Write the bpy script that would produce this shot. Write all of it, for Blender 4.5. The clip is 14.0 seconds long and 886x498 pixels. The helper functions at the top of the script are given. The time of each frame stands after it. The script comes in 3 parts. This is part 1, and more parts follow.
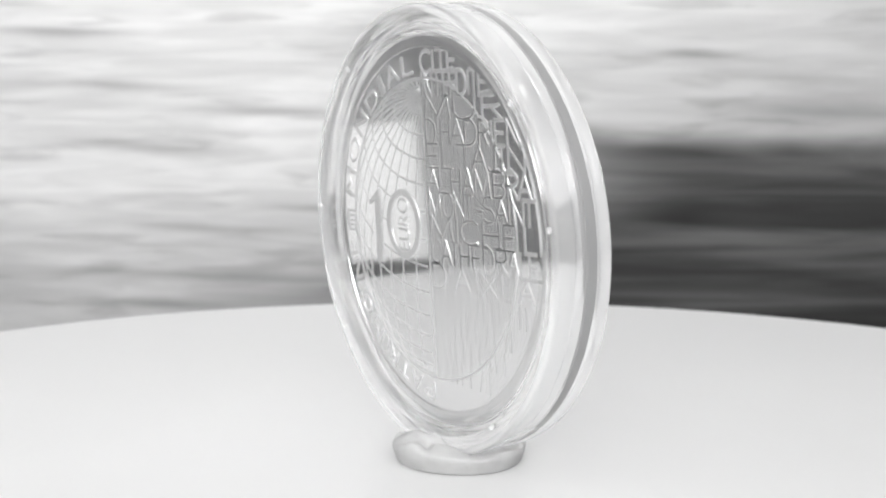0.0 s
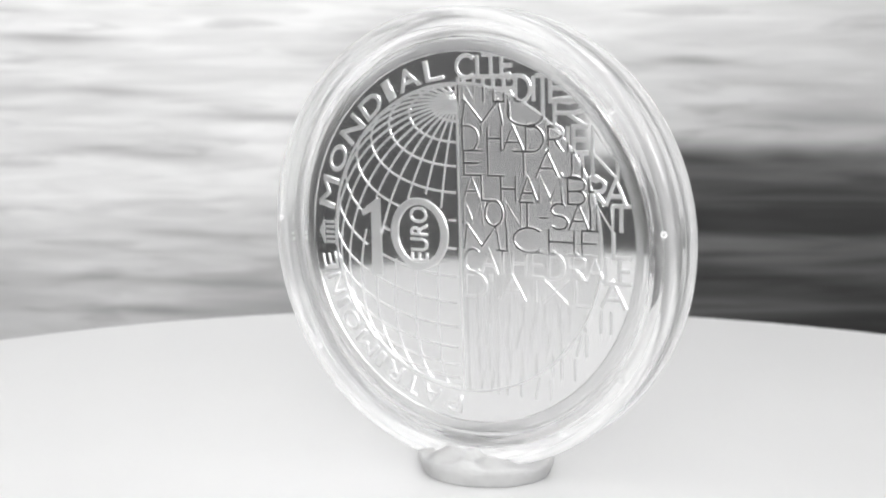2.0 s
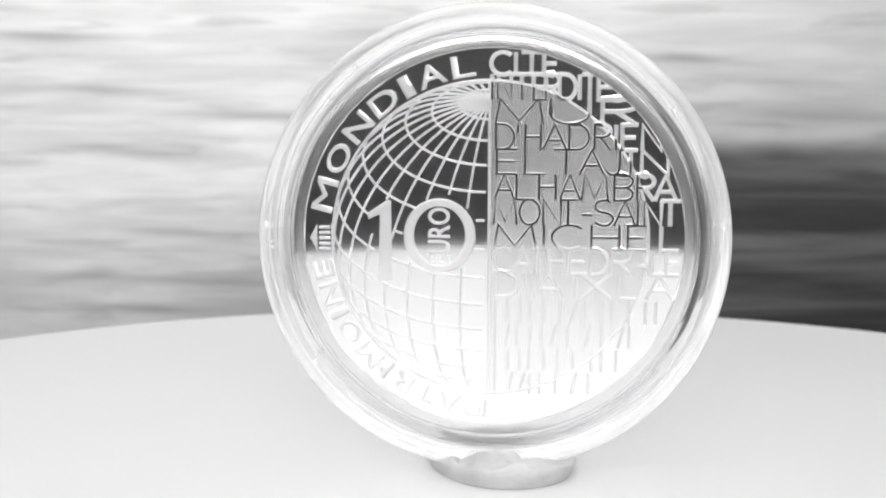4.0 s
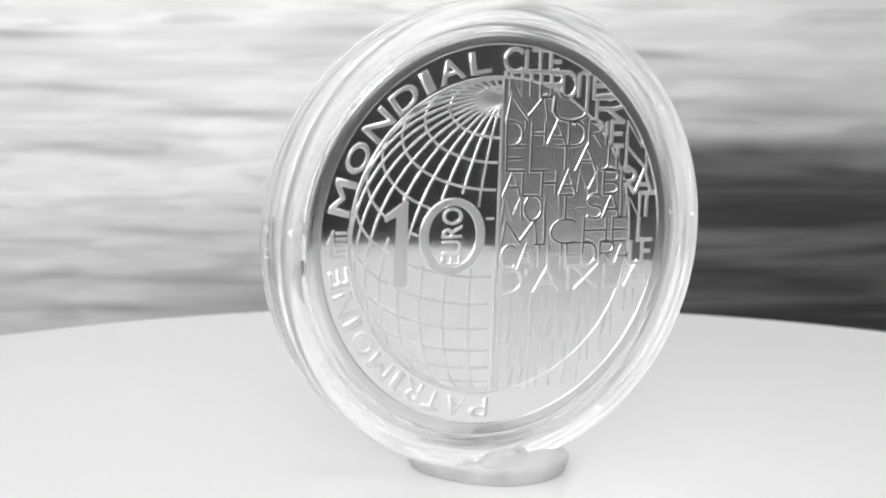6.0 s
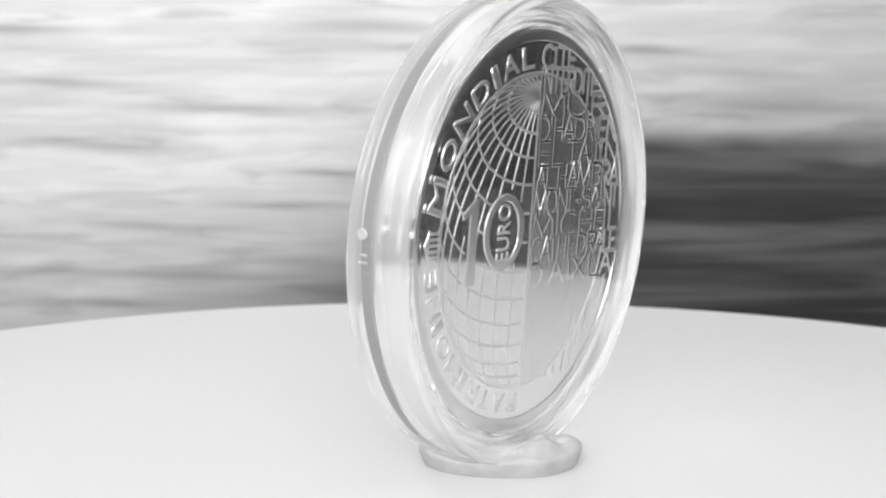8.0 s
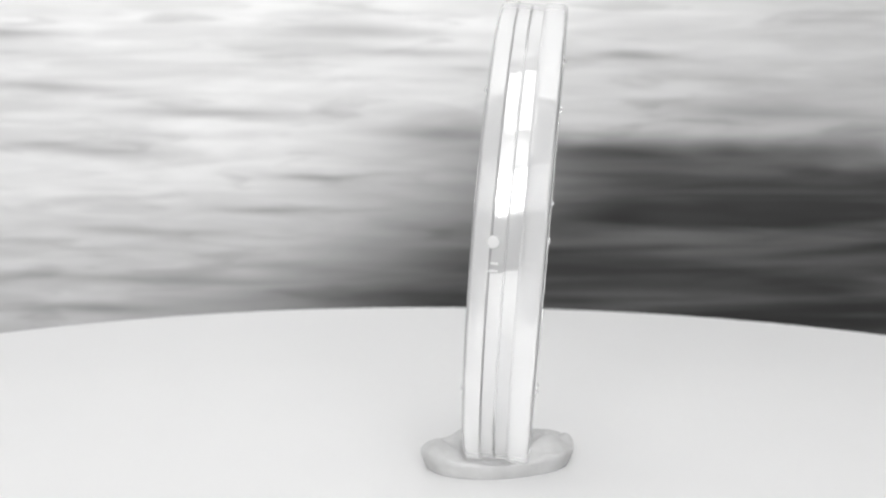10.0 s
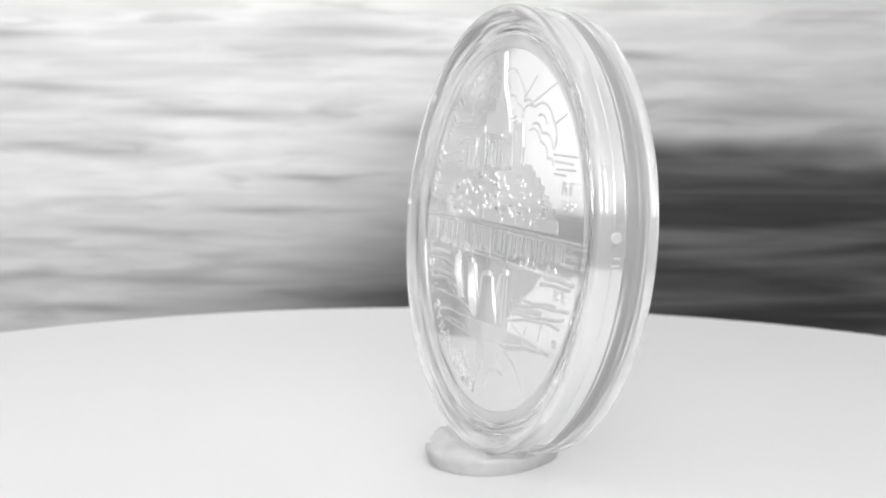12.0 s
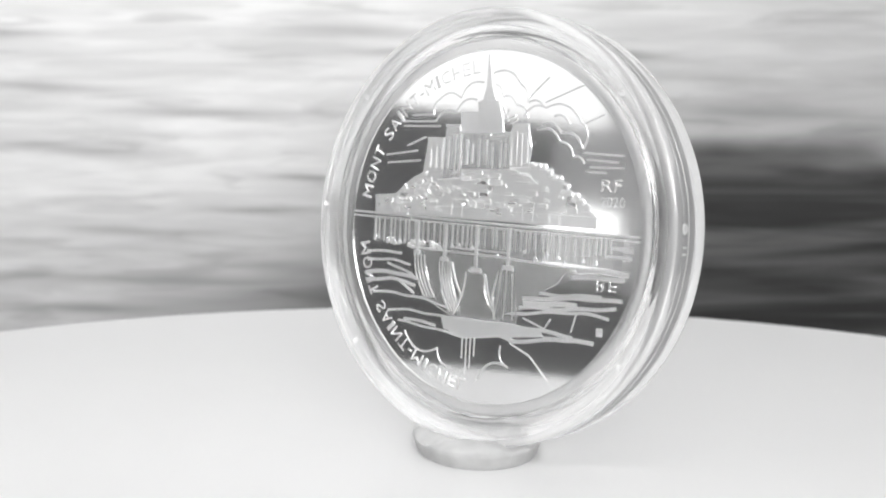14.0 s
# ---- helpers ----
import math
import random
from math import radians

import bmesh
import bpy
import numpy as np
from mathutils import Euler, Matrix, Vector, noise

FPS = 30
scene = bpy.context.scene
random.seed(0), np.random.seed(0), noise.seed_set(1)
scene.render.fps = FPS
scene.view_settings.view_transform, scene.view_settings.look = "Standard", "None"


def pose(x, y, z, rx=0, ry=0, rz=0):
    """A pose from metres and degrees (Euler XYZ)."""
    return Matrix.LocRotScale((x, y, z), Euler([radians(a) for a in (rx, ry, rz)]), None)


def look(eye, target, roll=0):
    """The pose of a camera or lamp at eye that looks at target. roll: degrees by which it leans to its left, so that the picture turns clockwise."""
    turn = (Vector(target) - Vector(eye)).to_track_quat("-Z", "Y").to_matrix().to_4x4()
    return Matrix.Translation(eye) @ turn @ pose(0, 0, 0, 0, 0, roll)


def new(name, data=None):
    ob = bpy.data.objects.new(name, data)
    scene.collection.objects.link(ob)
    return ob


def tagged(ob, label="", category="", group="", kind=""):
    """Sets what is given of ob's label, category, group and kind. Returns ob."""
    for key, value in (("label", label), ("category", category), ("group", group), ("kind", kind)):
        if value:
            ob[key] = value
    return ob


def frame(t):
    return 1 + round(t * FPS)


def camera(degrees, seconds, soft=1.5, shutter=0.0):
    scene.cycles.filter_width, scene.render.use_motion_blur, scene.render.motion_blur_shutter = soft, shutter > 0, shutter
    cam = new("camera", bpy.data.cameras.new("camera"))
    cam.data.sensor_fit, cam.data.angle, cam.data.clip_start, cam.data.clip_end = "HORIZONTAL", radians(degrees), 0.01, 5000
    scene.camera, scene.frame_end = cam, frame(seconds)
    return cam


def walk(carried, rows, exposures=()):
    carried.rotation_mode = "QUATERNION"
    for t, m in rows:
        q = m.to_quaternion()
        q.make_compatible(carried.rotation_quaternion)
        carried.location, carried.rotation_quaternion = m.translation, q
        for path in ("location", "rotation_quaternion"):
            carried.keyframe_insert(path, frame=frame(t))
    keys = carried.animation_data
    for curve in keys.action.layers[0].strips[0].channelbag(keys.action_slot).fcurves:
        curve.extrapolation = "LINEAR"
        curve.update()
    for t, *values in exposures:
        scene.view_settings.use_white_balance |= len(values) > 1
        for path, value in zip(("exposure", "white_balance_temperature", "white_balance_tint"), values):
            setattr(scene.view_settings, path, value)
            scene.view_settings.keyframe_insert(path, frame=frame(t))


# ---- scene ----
ROWS = ((0.0, -55.78, 1.45, 1.879, 0.112), (0.5, -50.05, 0.86, 1.883, 0.172), (1.0, -43.50, 0.19, 1.686, 0.037),
        (1.5, -36.86, -0.50, 1.515, -0.089), (2.0, -31.00, -0.98, 1.434, -0.182), (2.5, -24.95, -1.47, 1.392, -0.176),
        (3.0, -18.54, -1.80, 1.425, -0.150), (5.5, 18.83, -1.49, -0.265, 0.009), (6.0, 26.10, -1.28, -0.431, 0.039),
        (6.5, 33.22, -1.28, -0.350, -0.049), (7.0, 40.29, -1.12, -0.346, -0.040), (7.5, 47.32, -1.06, -0.541, 0.119),
        (8.0, 54.51, -0.95, -0.616, 0.268), (10.5, 90.6, 0.27, -1.202, -0.049), (11.0, 98.0, 0.53, -1.245, -0.103),
        (11.5, 105.6, 0.82, -1.203, -0.049), (12.0, 111.4, 1.16, -1.076, 0.030), (12.5, 118.05, 1.56, -0.949, 0.009),
        (13.0, 125.21, 1.62, -0.800, 0.008), (13.5, 132.47, 1.68, -0.957, 0.045), (14.0, 140.28, 1.75, -1.242, 0.038))
# seconds, turn of the platter in degrees, then the hand-held camera: sideways mm, yaw, tilt
MM = 0.001
COIN_Z = 22.3 * MM                      # coin centre over the platter
COIN_LOCAL = pose(-2.60 * MM, -5.43 * MM, COIN_Z, 4.09, 0, 0)
PLATTER_R = 99.8 * MM
cam = camera(40.0, 14.0, soft=2.2)
cam.data.dof.use_dof = True
cam.data.dof.focus_distance = 0.112
cam.data.dof.aperture_fstop = 72.0
walk(cam, [(t, pose((-4.00 + dx) * MM, -117.66 * MM, COIN_Z + 10.06 * MM, 90 - 5.76 - dp, -0.45 if t < 4 else (-0.2 if t < 9 else -0.3), yaw))
           for t, turn, dx, yaw, dp in ROWS],
     exposures=((0.0, 0.09), (2.5, 0.11), (5.5, 0.06), (8.0, 0.09), (10.5, 0.08), (12.0, 0.09), (14.0, 0.09)))

# ---- light ----
world = bpy.data.worlds.new("sky")
scene.world = world
world.use_nodes = True
wn = world.node_tree
sky = wn.nodes.new("ShaderNodeTexSky")
sky.sky_type, sky.sun_disc, sky.sun_elevation, sky.sun_rotation = "NISHITA", False, radians(40), radians(250)
grey = wn.nodes.new("ShaderNodeRGBToBW")     # the film is black and white
wn.links.new(sky.outputs[0], grey.inputs[0])
wn.links.new(grey.outputs[0], wn.nodes["Background"].inputs[0])
wn.nodes["Background"].inputs[1].default_value = 0.09


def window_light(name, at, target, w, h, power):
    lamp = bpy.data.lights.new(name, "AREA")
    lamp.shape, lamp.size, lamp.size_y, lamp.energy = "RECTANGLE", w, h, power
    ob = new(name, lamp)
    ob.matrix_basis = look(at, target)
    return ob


# unseen left-wall openings, placed to give the bright patches mirrored in the coin
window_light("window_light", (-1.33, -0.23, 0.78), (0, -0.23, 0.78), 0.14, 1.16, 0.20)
window_light("dim_window_light", (-1.33, -0.40, 0.78), (0, -0.40, 0.78), 0.20, 1.16, 0.20)
window_light("low_patch_light", (-1.33, -0.45, 0.065), (0, -0.45, 0.065), 0.10, 0.07, 0.04)
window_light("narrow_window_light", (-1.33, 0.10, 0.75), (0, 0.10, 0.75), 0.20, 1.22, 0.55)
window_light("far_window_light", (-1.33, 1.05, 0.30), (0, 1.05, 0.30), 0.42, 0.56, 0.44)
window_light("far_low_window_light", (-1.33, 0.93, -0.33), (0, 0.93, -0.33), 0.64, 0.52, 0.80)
window_light("side_patch_light", (-1.33, -1.05, -0.05), (0, -1.05, -0.05), 0.34, 0.32, 0.24)
# fill lamps: front for the board, overhead for the platter, both in added openings
window_light("front_fill_light", (0.0, -2.03, 1.08), (0, 0, 1.08), 2.2, 1.0, 44)
window_light("overhead_fill_light", (0.1, -0.35, 1.72), (0.1, -0.35, 0), 1.5, 1.3, 10)


# ---- materials ----
def material(name, base, rough=0.5, metal=0.0, noise_scale=200.0, vary=0.06, bump=0.0, bump_scale=800.0, ior=1.45, clear=0.0):
    m = bpy.data.materials.new(name)
    m.use_nodes = True
    nt = m.node_tree
    b = nt.nodes["Principled BSDF"]
    b.inputs["Roughness"].default_value, b.inputs["Metallic"].default_value, b.inputs["IOR"].default_value = rough, metal, ior
    b.inputs["Transmission Weight"].default_value = clear
    tc = nt.nodes.new("ShaderNodeTexCoord")
    n1 = nt.nodes.new("ShaderNodeTexNoise")
    n1.inputs["Scale"].default_value, n1.inputs["Detail"].default_value = noise_scale, 5
    nt.links.new(tc.outputs["Object"], n1.inputs["Vector"])
    ramp = nt.nodes.new("ShaderNodeMapRange")
    ramp.inputs[3].default_value, ramp.inputs[4].default_value = base * (1 - vary), base * (1 + vary)
    nt.links.new(n1.outputs["Fac"], ramp.inputs[0])
    nt.links.new(ramp.outputs[0], b.inputs["Base Color"])
    if bump:
        n2 = nt.nodes.new("ShaderNodeTexNoise")
        n2.inputs["Scale"].default_value, n2.inputs["Detail"].default_value = bump_scale, 4
        nt.links.new(tc.outputs["Object"], n2.inputs["Vector"])
        bp = nt.nodes.new("ShaderNodeBump")
        bp.inputs["Strength"].default_value, bp.inputs["Distance"].default_value = bump, 0.0002
        nt.links.new(n2.outputs["Fac"], bp.inputs["Height"])
        nt.links.new(bp.outputs[0], b.inputs["Normal"])
    return m


def wood_material():
    """Bleached boards with long horizontal grain and shade painted in low on one side."""
    m = bpy.data.materials.new("streaked_wood")
    m.use_nodes = True
    nt = m.node_tree
    N, Lk = nt.nodes.new, nt.links.new
    b = nt.nodes["Principled BSDF"]
    b.inputs["Roughness"].default_value = 0.6
    tc = N("ShaderNodeTexCoord")

    def grain(sx, sz, detail, seed, dist=0.0):
        mp = N("ShaderNodeMapping")
        mp.inputs["Scale"].default_value = (sx, 1, sz)
        mp.inputs["Location"].default_value = (seed, 0, seed * 0.7)
        mp.inputs["Rotation"].default_value = (0, radians(1.6), 0)
        Lk(tc.outputs["Object"], mp.inputs["Vector"])
        n = N("ShaderNodeTexNoise")
        n.inputs["Scale"].default_value, n.inputs["Detail"].default_value, n.inputs["Distortion"].default_value = 1, detail, dist
        Lk(mp.outputs[0], n.inputs["Vector"])
        return n.outputs["Fac"]

    def op(kind, a, c):
        n = N("ShaderNodeMath")
        n.operation = kind
        for k, v in enumerate((a, c)):
            if isinstance(v, (int, float)):
                n.inputs[k].default_value = v
            else:
                Lk(v, n.inputs[k])
        return n.outputs[0]

    def span(v, a, c, lo=0.0, hi=1.0):
        n = N("ShaderNodeMapRange")
        n.interpolation_type = "SMOOTHSTEP"
        Lk(v, n.inputs[0])
        for k, q in enumerate((a, c, lo, hi)):
            n.inputs[k + 1].default_value = q
        return n.outputs[0]

    sep = N("ShaderNodeSeparateXYZ")
    Lk(tc.outputs["Object"], sep.inputs[0])
    x, z = sep.outputs[0], sep.outputs[2]
    broad = grain(8, 42, 4, 3.1, 0.5)
    fine = grain(22, 210, 6, 9.7, 0.6)
    pale = op("ADD", span(broad, 0.3, 0.7, 0.78, 0.93), span(fine, 0.3, 0.7, -0.10, 0.06))
    streak = op("ADD", span(grain(12, 85, 5, 1.7, 0.7), 0.52, 0.70, 0.0, 0.11), span(grain(22, 190, 6, 6.4, 0.8), 0.54, 0.70, 0.0, 0.20))
    pale = op("MULTIPLY", pale, op("SUBTRACT", 1.0, streak))
    z = op("ADD", z, op("MULTIPLY", x, 0.045))
    zz = op("ADD", z, op("MULTIPLY", op("SUBTRACT", grain(9, 30, 3, 5.0), 0.5), 0.030))
    # painted shade: dark below a sharp upper line on one side, fading along the grain to the other
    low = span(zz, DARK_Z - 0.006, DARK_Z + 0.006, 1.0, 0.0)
    reach = op("ADD", x, span(z, DARK_Z - 0.08, DARK_Z, 0.075, 0.0))      # the painted shade runs further along low down
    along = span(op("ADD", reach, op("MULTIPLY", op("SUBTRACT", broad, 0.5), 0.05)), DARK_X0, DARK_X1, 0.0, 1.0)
    shade_zone = op("MULTIPLY", low, along)
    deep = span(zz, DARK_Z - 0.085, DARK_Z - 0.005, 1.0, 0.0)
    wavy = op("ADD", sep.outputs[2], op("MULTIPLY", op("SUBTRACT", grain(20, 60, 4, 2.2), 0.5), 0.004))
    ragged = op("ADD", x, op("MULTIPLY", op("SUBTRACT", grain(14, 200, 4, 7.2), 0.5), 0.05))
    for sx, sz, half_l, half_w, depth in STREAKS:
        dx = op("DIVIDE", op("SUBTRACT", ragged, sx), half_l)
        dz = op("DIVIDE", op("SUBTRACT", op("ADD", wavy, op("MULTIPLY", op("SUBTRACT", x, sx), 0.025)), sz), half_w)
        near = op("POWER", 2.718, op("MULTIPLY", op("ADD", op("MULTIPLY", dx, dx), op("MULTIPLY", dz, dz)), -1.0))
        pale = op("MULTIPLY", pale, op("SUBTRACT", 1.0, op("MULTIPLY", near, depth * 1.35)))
    shade = op("MULTIPLY", pale, op("SUBTRACT", 1.0, op("MULTIPLY", shade_zone, 0.95)))
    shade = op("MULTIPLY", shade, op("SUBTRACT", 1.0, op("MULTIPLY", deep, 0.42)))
    # painted shade thinning out above the dark zone
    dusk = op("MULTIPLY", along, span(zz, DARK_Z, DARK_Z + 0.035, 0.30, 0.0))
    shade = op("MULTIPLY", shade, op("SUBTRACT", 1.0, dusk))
    # light falloff painted into the wood: smoothly darker towards the right side
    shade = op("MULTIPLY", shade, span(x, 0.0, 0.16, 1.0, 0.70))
    shade = op("ADD", shade, op("MULTIPLY", shade_zone, span(grain(8, 120, 6, 12.3, 0.5), 0.42, 0.75, 0.0, 0.10)))
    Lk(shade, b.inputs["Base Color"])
    bp = N("ShaderNodeBump")
    bp.inputs["Strength"].default_value, bp.inputs["Distance"].default_value = 0.3, 0.0006
    Lk(fine, bp.inputs["Height"])
    Lk(bp.outputs[0], b.inputs["Normal"])
    return m


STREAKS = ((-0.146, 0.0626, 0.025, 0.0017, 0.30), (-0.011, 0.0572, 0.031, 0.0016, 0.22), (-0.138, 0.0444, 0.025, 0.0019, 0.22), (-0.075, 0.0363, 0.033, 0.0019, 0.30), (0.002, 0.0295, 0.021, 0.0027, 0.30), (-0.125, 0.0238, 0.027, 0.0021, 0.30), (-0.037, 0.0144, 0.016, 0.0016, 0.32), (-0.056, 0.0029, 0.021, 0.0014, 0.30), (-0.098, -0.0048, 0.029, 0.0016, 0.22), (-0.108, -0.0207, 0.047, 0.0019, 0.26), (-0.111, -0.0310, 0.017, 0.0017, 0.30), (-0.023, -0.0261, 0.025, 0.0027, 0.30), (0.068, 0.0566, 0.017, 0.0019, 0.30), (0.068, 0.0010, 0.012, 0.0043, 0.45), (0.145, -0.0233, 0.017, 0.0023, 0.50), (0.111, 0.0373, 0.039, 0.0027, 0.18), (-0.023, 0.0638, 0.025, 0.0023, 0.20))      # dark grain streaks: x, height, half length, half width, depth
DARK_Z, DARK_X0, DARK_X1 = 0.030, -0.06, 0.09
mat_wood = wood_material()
mat_platter = material("white_lacquer", 0.715, 0.35, vary=0.015, noise_scale=60, bump=0.03, bump_scale=2500)
mat_base = material("grey_plastic", 0.25, 0.5)
mat_table = material("dark_table", 0.045, 0.9, noise_scale=12, vary=0.3)
# unseen lower walls: made-up tones that give the coin its dark and grey reflections
mat_dark = material("dark_lower_wall", 0.15, 0.6, noise_scale=6, vary=0.15)
mat_mid = material("grey_lower_wall", 0.45, 0.6, noise_scale=6, vary=0.15)
mat_deep = material("deep_lower_wall", 0.06, 0.6, noise_scale=6, vary=0.15)
mat_white = material("white_plaster", 0.78, 0.9, noise_scale=9, vary=0.04, bump=0.2, bump_scale=120)
mat_mirror = material("polished_silver", 0.96, 0.07, 1.0, vary=0.02, noise_scale=300)
mat_frost = material("frosted_silver", 0.92, 0.34, 1.0, vary=0.05, noise_scale=900, bump=0.06, bump_scale=9000)
mat_satin = material("satin_silver", 0.80, 0.23, 1.0, vary=0.05, noise_scale=900)
mat_panel = material("brushed_silver", 0.93, 0.27, 1.0, vary=0.05, noise_scale=900)
mat_acrylic = material("clear_acrylic", 0.96, 0.03, 0.0, vary=0.0, ior=1.35, clear=1.0)
mat_gate = material("white_plastic", 0.62, 0.4)
mat_putty = material("grey_putty", 0.50, 0.65, noise_scale=300, vary=0.34, bump=0.8, bump_scale=700)


def lighten_ring(m, radius):
    """The moulded ring is rougher than the windows, with white mixed in to lighten it."""
    nt = m.node_tree
    tc, sep, both, far = (nt.nodes.new("ShaderNode" + k) for k in ("TexCoord", "SeparateXYZ", "CombineXYZ", "VectorMath"))
    nt.links.new(tc.outputs["Object"], sep.inputs[0])
    nt.links.new(sep.outputs[0], both.inputs[0])
    nt.links.new(sep.outputs[2], both.inputs[2])
    far.operation = "LENGTH"
    nt.links.new(both.outputs[0], far.inputs[0])
    ramp = nt.nodes.new("ShaderNodeMapRange")
    for k, q in enumerate((radius - 0.0002, radius + 0.0003, 0.008, 0.035)):
        ramp.inputs[k + 1].default_value = q
    nt.links.new(far.outputs["Value"], ramp.inputs[0])
    nt.links.new(ramp.outputs[0], nt.nodes["Principled BSDF"].inputs["Roughness"])
    # painted haze: white mixed in outward lifts dark refractions in the clear plastic
    white_mix = nt.nodes.new("ShaderNodeMapRange")
    for k, q in enumerate((radius - 0.0002, radius + 0.0022, 1.0, 0.65)):
        white_mix.inputs[k + 1].default_value = q
    nt.links.new(far.outputs["Value"], white_mix.inputs[0])
    nt.links.new(white_mix.outputs[0], nt.nodes["Principled BSDF"].inputs["Transmission Weight"])


lighten_ring(mat_acrylic, 0.0190)


def two_finishes(name, radius, inner, outer):
    """Silver that is polished within a radius of the coin's middle and frosted beyond it."""
    m = material(name, 0.86, 0.3, 1.0, vary=0.05, noise_scale=900)
    nt = m.node_tree
    tc, far, ramp = (nt.nodes.new("ShaderNode" + k) for k in ("TexCoord", "VectorMath", "MapRange"))
    far.operation = "LENGTH"
    nt.links.new(tc.outputs["Object"], far.inputs[0])
    for k, q in enumerate((radius - 0.0001, radius + 0.0001, inner, outer)):
        ramp.inputs[k + 1].default_value = q
    nt.links.new(far.outputs["Value"], ramp.inputs[0])
    nt.links.new(ramp.outputs[0], nt.nodes["Principled BSDF"].inputs["Roughness"])
    return m


mat_line = two_finishes("struck_lettering", 0.0144, 0.07, 0.34)


# ---- mesh helpers ----
def smooth(me, angle=35):
    bm = bmesh.new()
    bm.from_mesh(me)
    for e in bm.edges:
        e.smooth = len(e.link_faces) == 2 and e.calc_face_angle(0) < radians(angle)
    for f in bm.faces:
        f.smooth = True
    bm.to_mesh(me)
    bm.free()


def part(name, bm, material_, parent=None, label="", soft=True, angle=35):
    me = bpy.data.meshes.new(name)
    bmesh.ops.recalc_face_normals(bm, faces=bm.faces)
    bm.to_mesh(me)
    bm.free()
    me.materials.append(material_)
    if soft:
        smooth(me, angle)
    ob = new(name, me)
    if parent:
        ob.parent = parent
    return tagged(ob, label)


def box_bm(x0, x1, y0, y1, z0, z1, bevel=0.0, bm=None):
    bm = bm or bmesh.new()
    r = bmesh.ops.create_cube(bm, size=1)
    bmesh.ops.scale(bm, vec=(x1 - x0, y1 - y0, z1 - z0), verts=r["verts"])
    bmesh.ops.translate(bm, vec=((x0 + x1) / 2, (y0 + y1) / 2, (z0 + z1) / 2), verts=r["verts"])
    if bevel:
        es = list({e for v in r["verts"] for e in v.link_edges})
        bmesh.ops.bevel(bm, geom=es, offset=bevel, segments=2, affect="EDGES", profile=0.5)
    return bm


def lathe_bm(profile, steps=128, axis="Z", closed=True):
    """profile: (radius, height) pairs, turned round the axis; radius 0 makes a pole."""
    bm = bmesh.new()
    rings = []
    for r, h in profile:
        n = 1 if r == 0 else steps
        ring = []
        for k in range(n):
            a = 2 * math.pi * k / steps
            p = (r * math.cos(a), r * math.sin(a), h) if axis == "Z" else (r * math.cos(a), h, r * math.sin(a))
            ring.append(bm.verts.new(p))
        rings.append(ring)
    pairs = list(zip(rings, rings[1:])) + ([(rings[-1], rings[0])] if closed else [])
    for a, c in pairs:
        if len(a) == 1 and len(c) == 1:
            continue
        for k in range(steps):
            j = (k + 1) % steps
            q = [a[k % len(a)], a[j % len(a)], c[j % len(c)], c[k % len(c)]]
            seen = []
            for v in q:
                if v not in seen:
                    seen.append(v)
            bm.faces.new(seen)
    return bm


# ---- the room ----
def slab(name, *b, mat=mat_white, label="", category=""):
    return tagged(part(name, box_bm(*b), mat, soft=False), label, category, kind="structure")


RX0, RX1, RY0, RY1, RZ0, RZ1, LOWER_TOP = -1.3, 1.7, -2.0, 1.3, -0.80, 1.70, 0.50
slab("floor", RX0 - .1, RX1 + .1, RY0 - .1, RY1 + .1, RZ0 - .1, RZ0, mat=mat_table, label="plain dark floor of the room", category="floor")
# the ceiling has an opening over the table, added for the overhead fill lamp
slab("ceiling", RX0 - .1, -0.7, RY0 - .1, RY1 + .1, RZ1, RZ1 + .1, label="plain white plaster ceiling", category="ceiling")
slab("ceiling", 0.9, RX1 + .1, RY0 - .1, RY1 + .1, RZ1, RZ1 + .1, label="plain white plaster ceiling", category="ceiling")
slab("ceiling", -0.7, 0.9, RY0 - .1, -1.05, RZ1, RZ1 + .1, label="plain white plaster ceiling", category="ceiling")
slab("ceiling", -0.7, 0.9, 0.35, RY1 + .1, RZ1, RZ1 + .1, label="plain white plaster ceiling", category="ceiling")
for name, b in (("wall_back", (RX0 - .1, RX1 + .1, RY1, RY1 + .1)), ("wall_right", (RX1, RX1 + .1, RY0, RY1))):
    slab(name, *b, LOWER_TOP, RZ1, label="plain white plaster wall", category="wall")
    slab(name, *b, RZ0, LOWER_TOP, mat=mat_white if name == "wall_back" else mat_deep, label="added lower wall toned to suit the coin reflections", category="wall")
FRONT = ((RX0 - .1, RX1 + .1, RZ0, LOWER_TOP, mat_dark), (RX0 - .1, RX1 + .1, LOWER_TOP, 0.56, mat_white), (RX0 - .1, -1.12, 0.56, 1.6, mat_white),
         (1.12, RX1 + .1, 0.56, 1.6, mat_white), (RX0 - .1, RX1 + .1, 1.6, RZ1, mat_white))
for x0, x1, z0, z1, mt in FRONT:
    slab("wall_front", x0, x1, RY0 - .1, RY0, z0, z1, mat=mt, label="plain wall round a wide high opening added for fill light", category="wall")
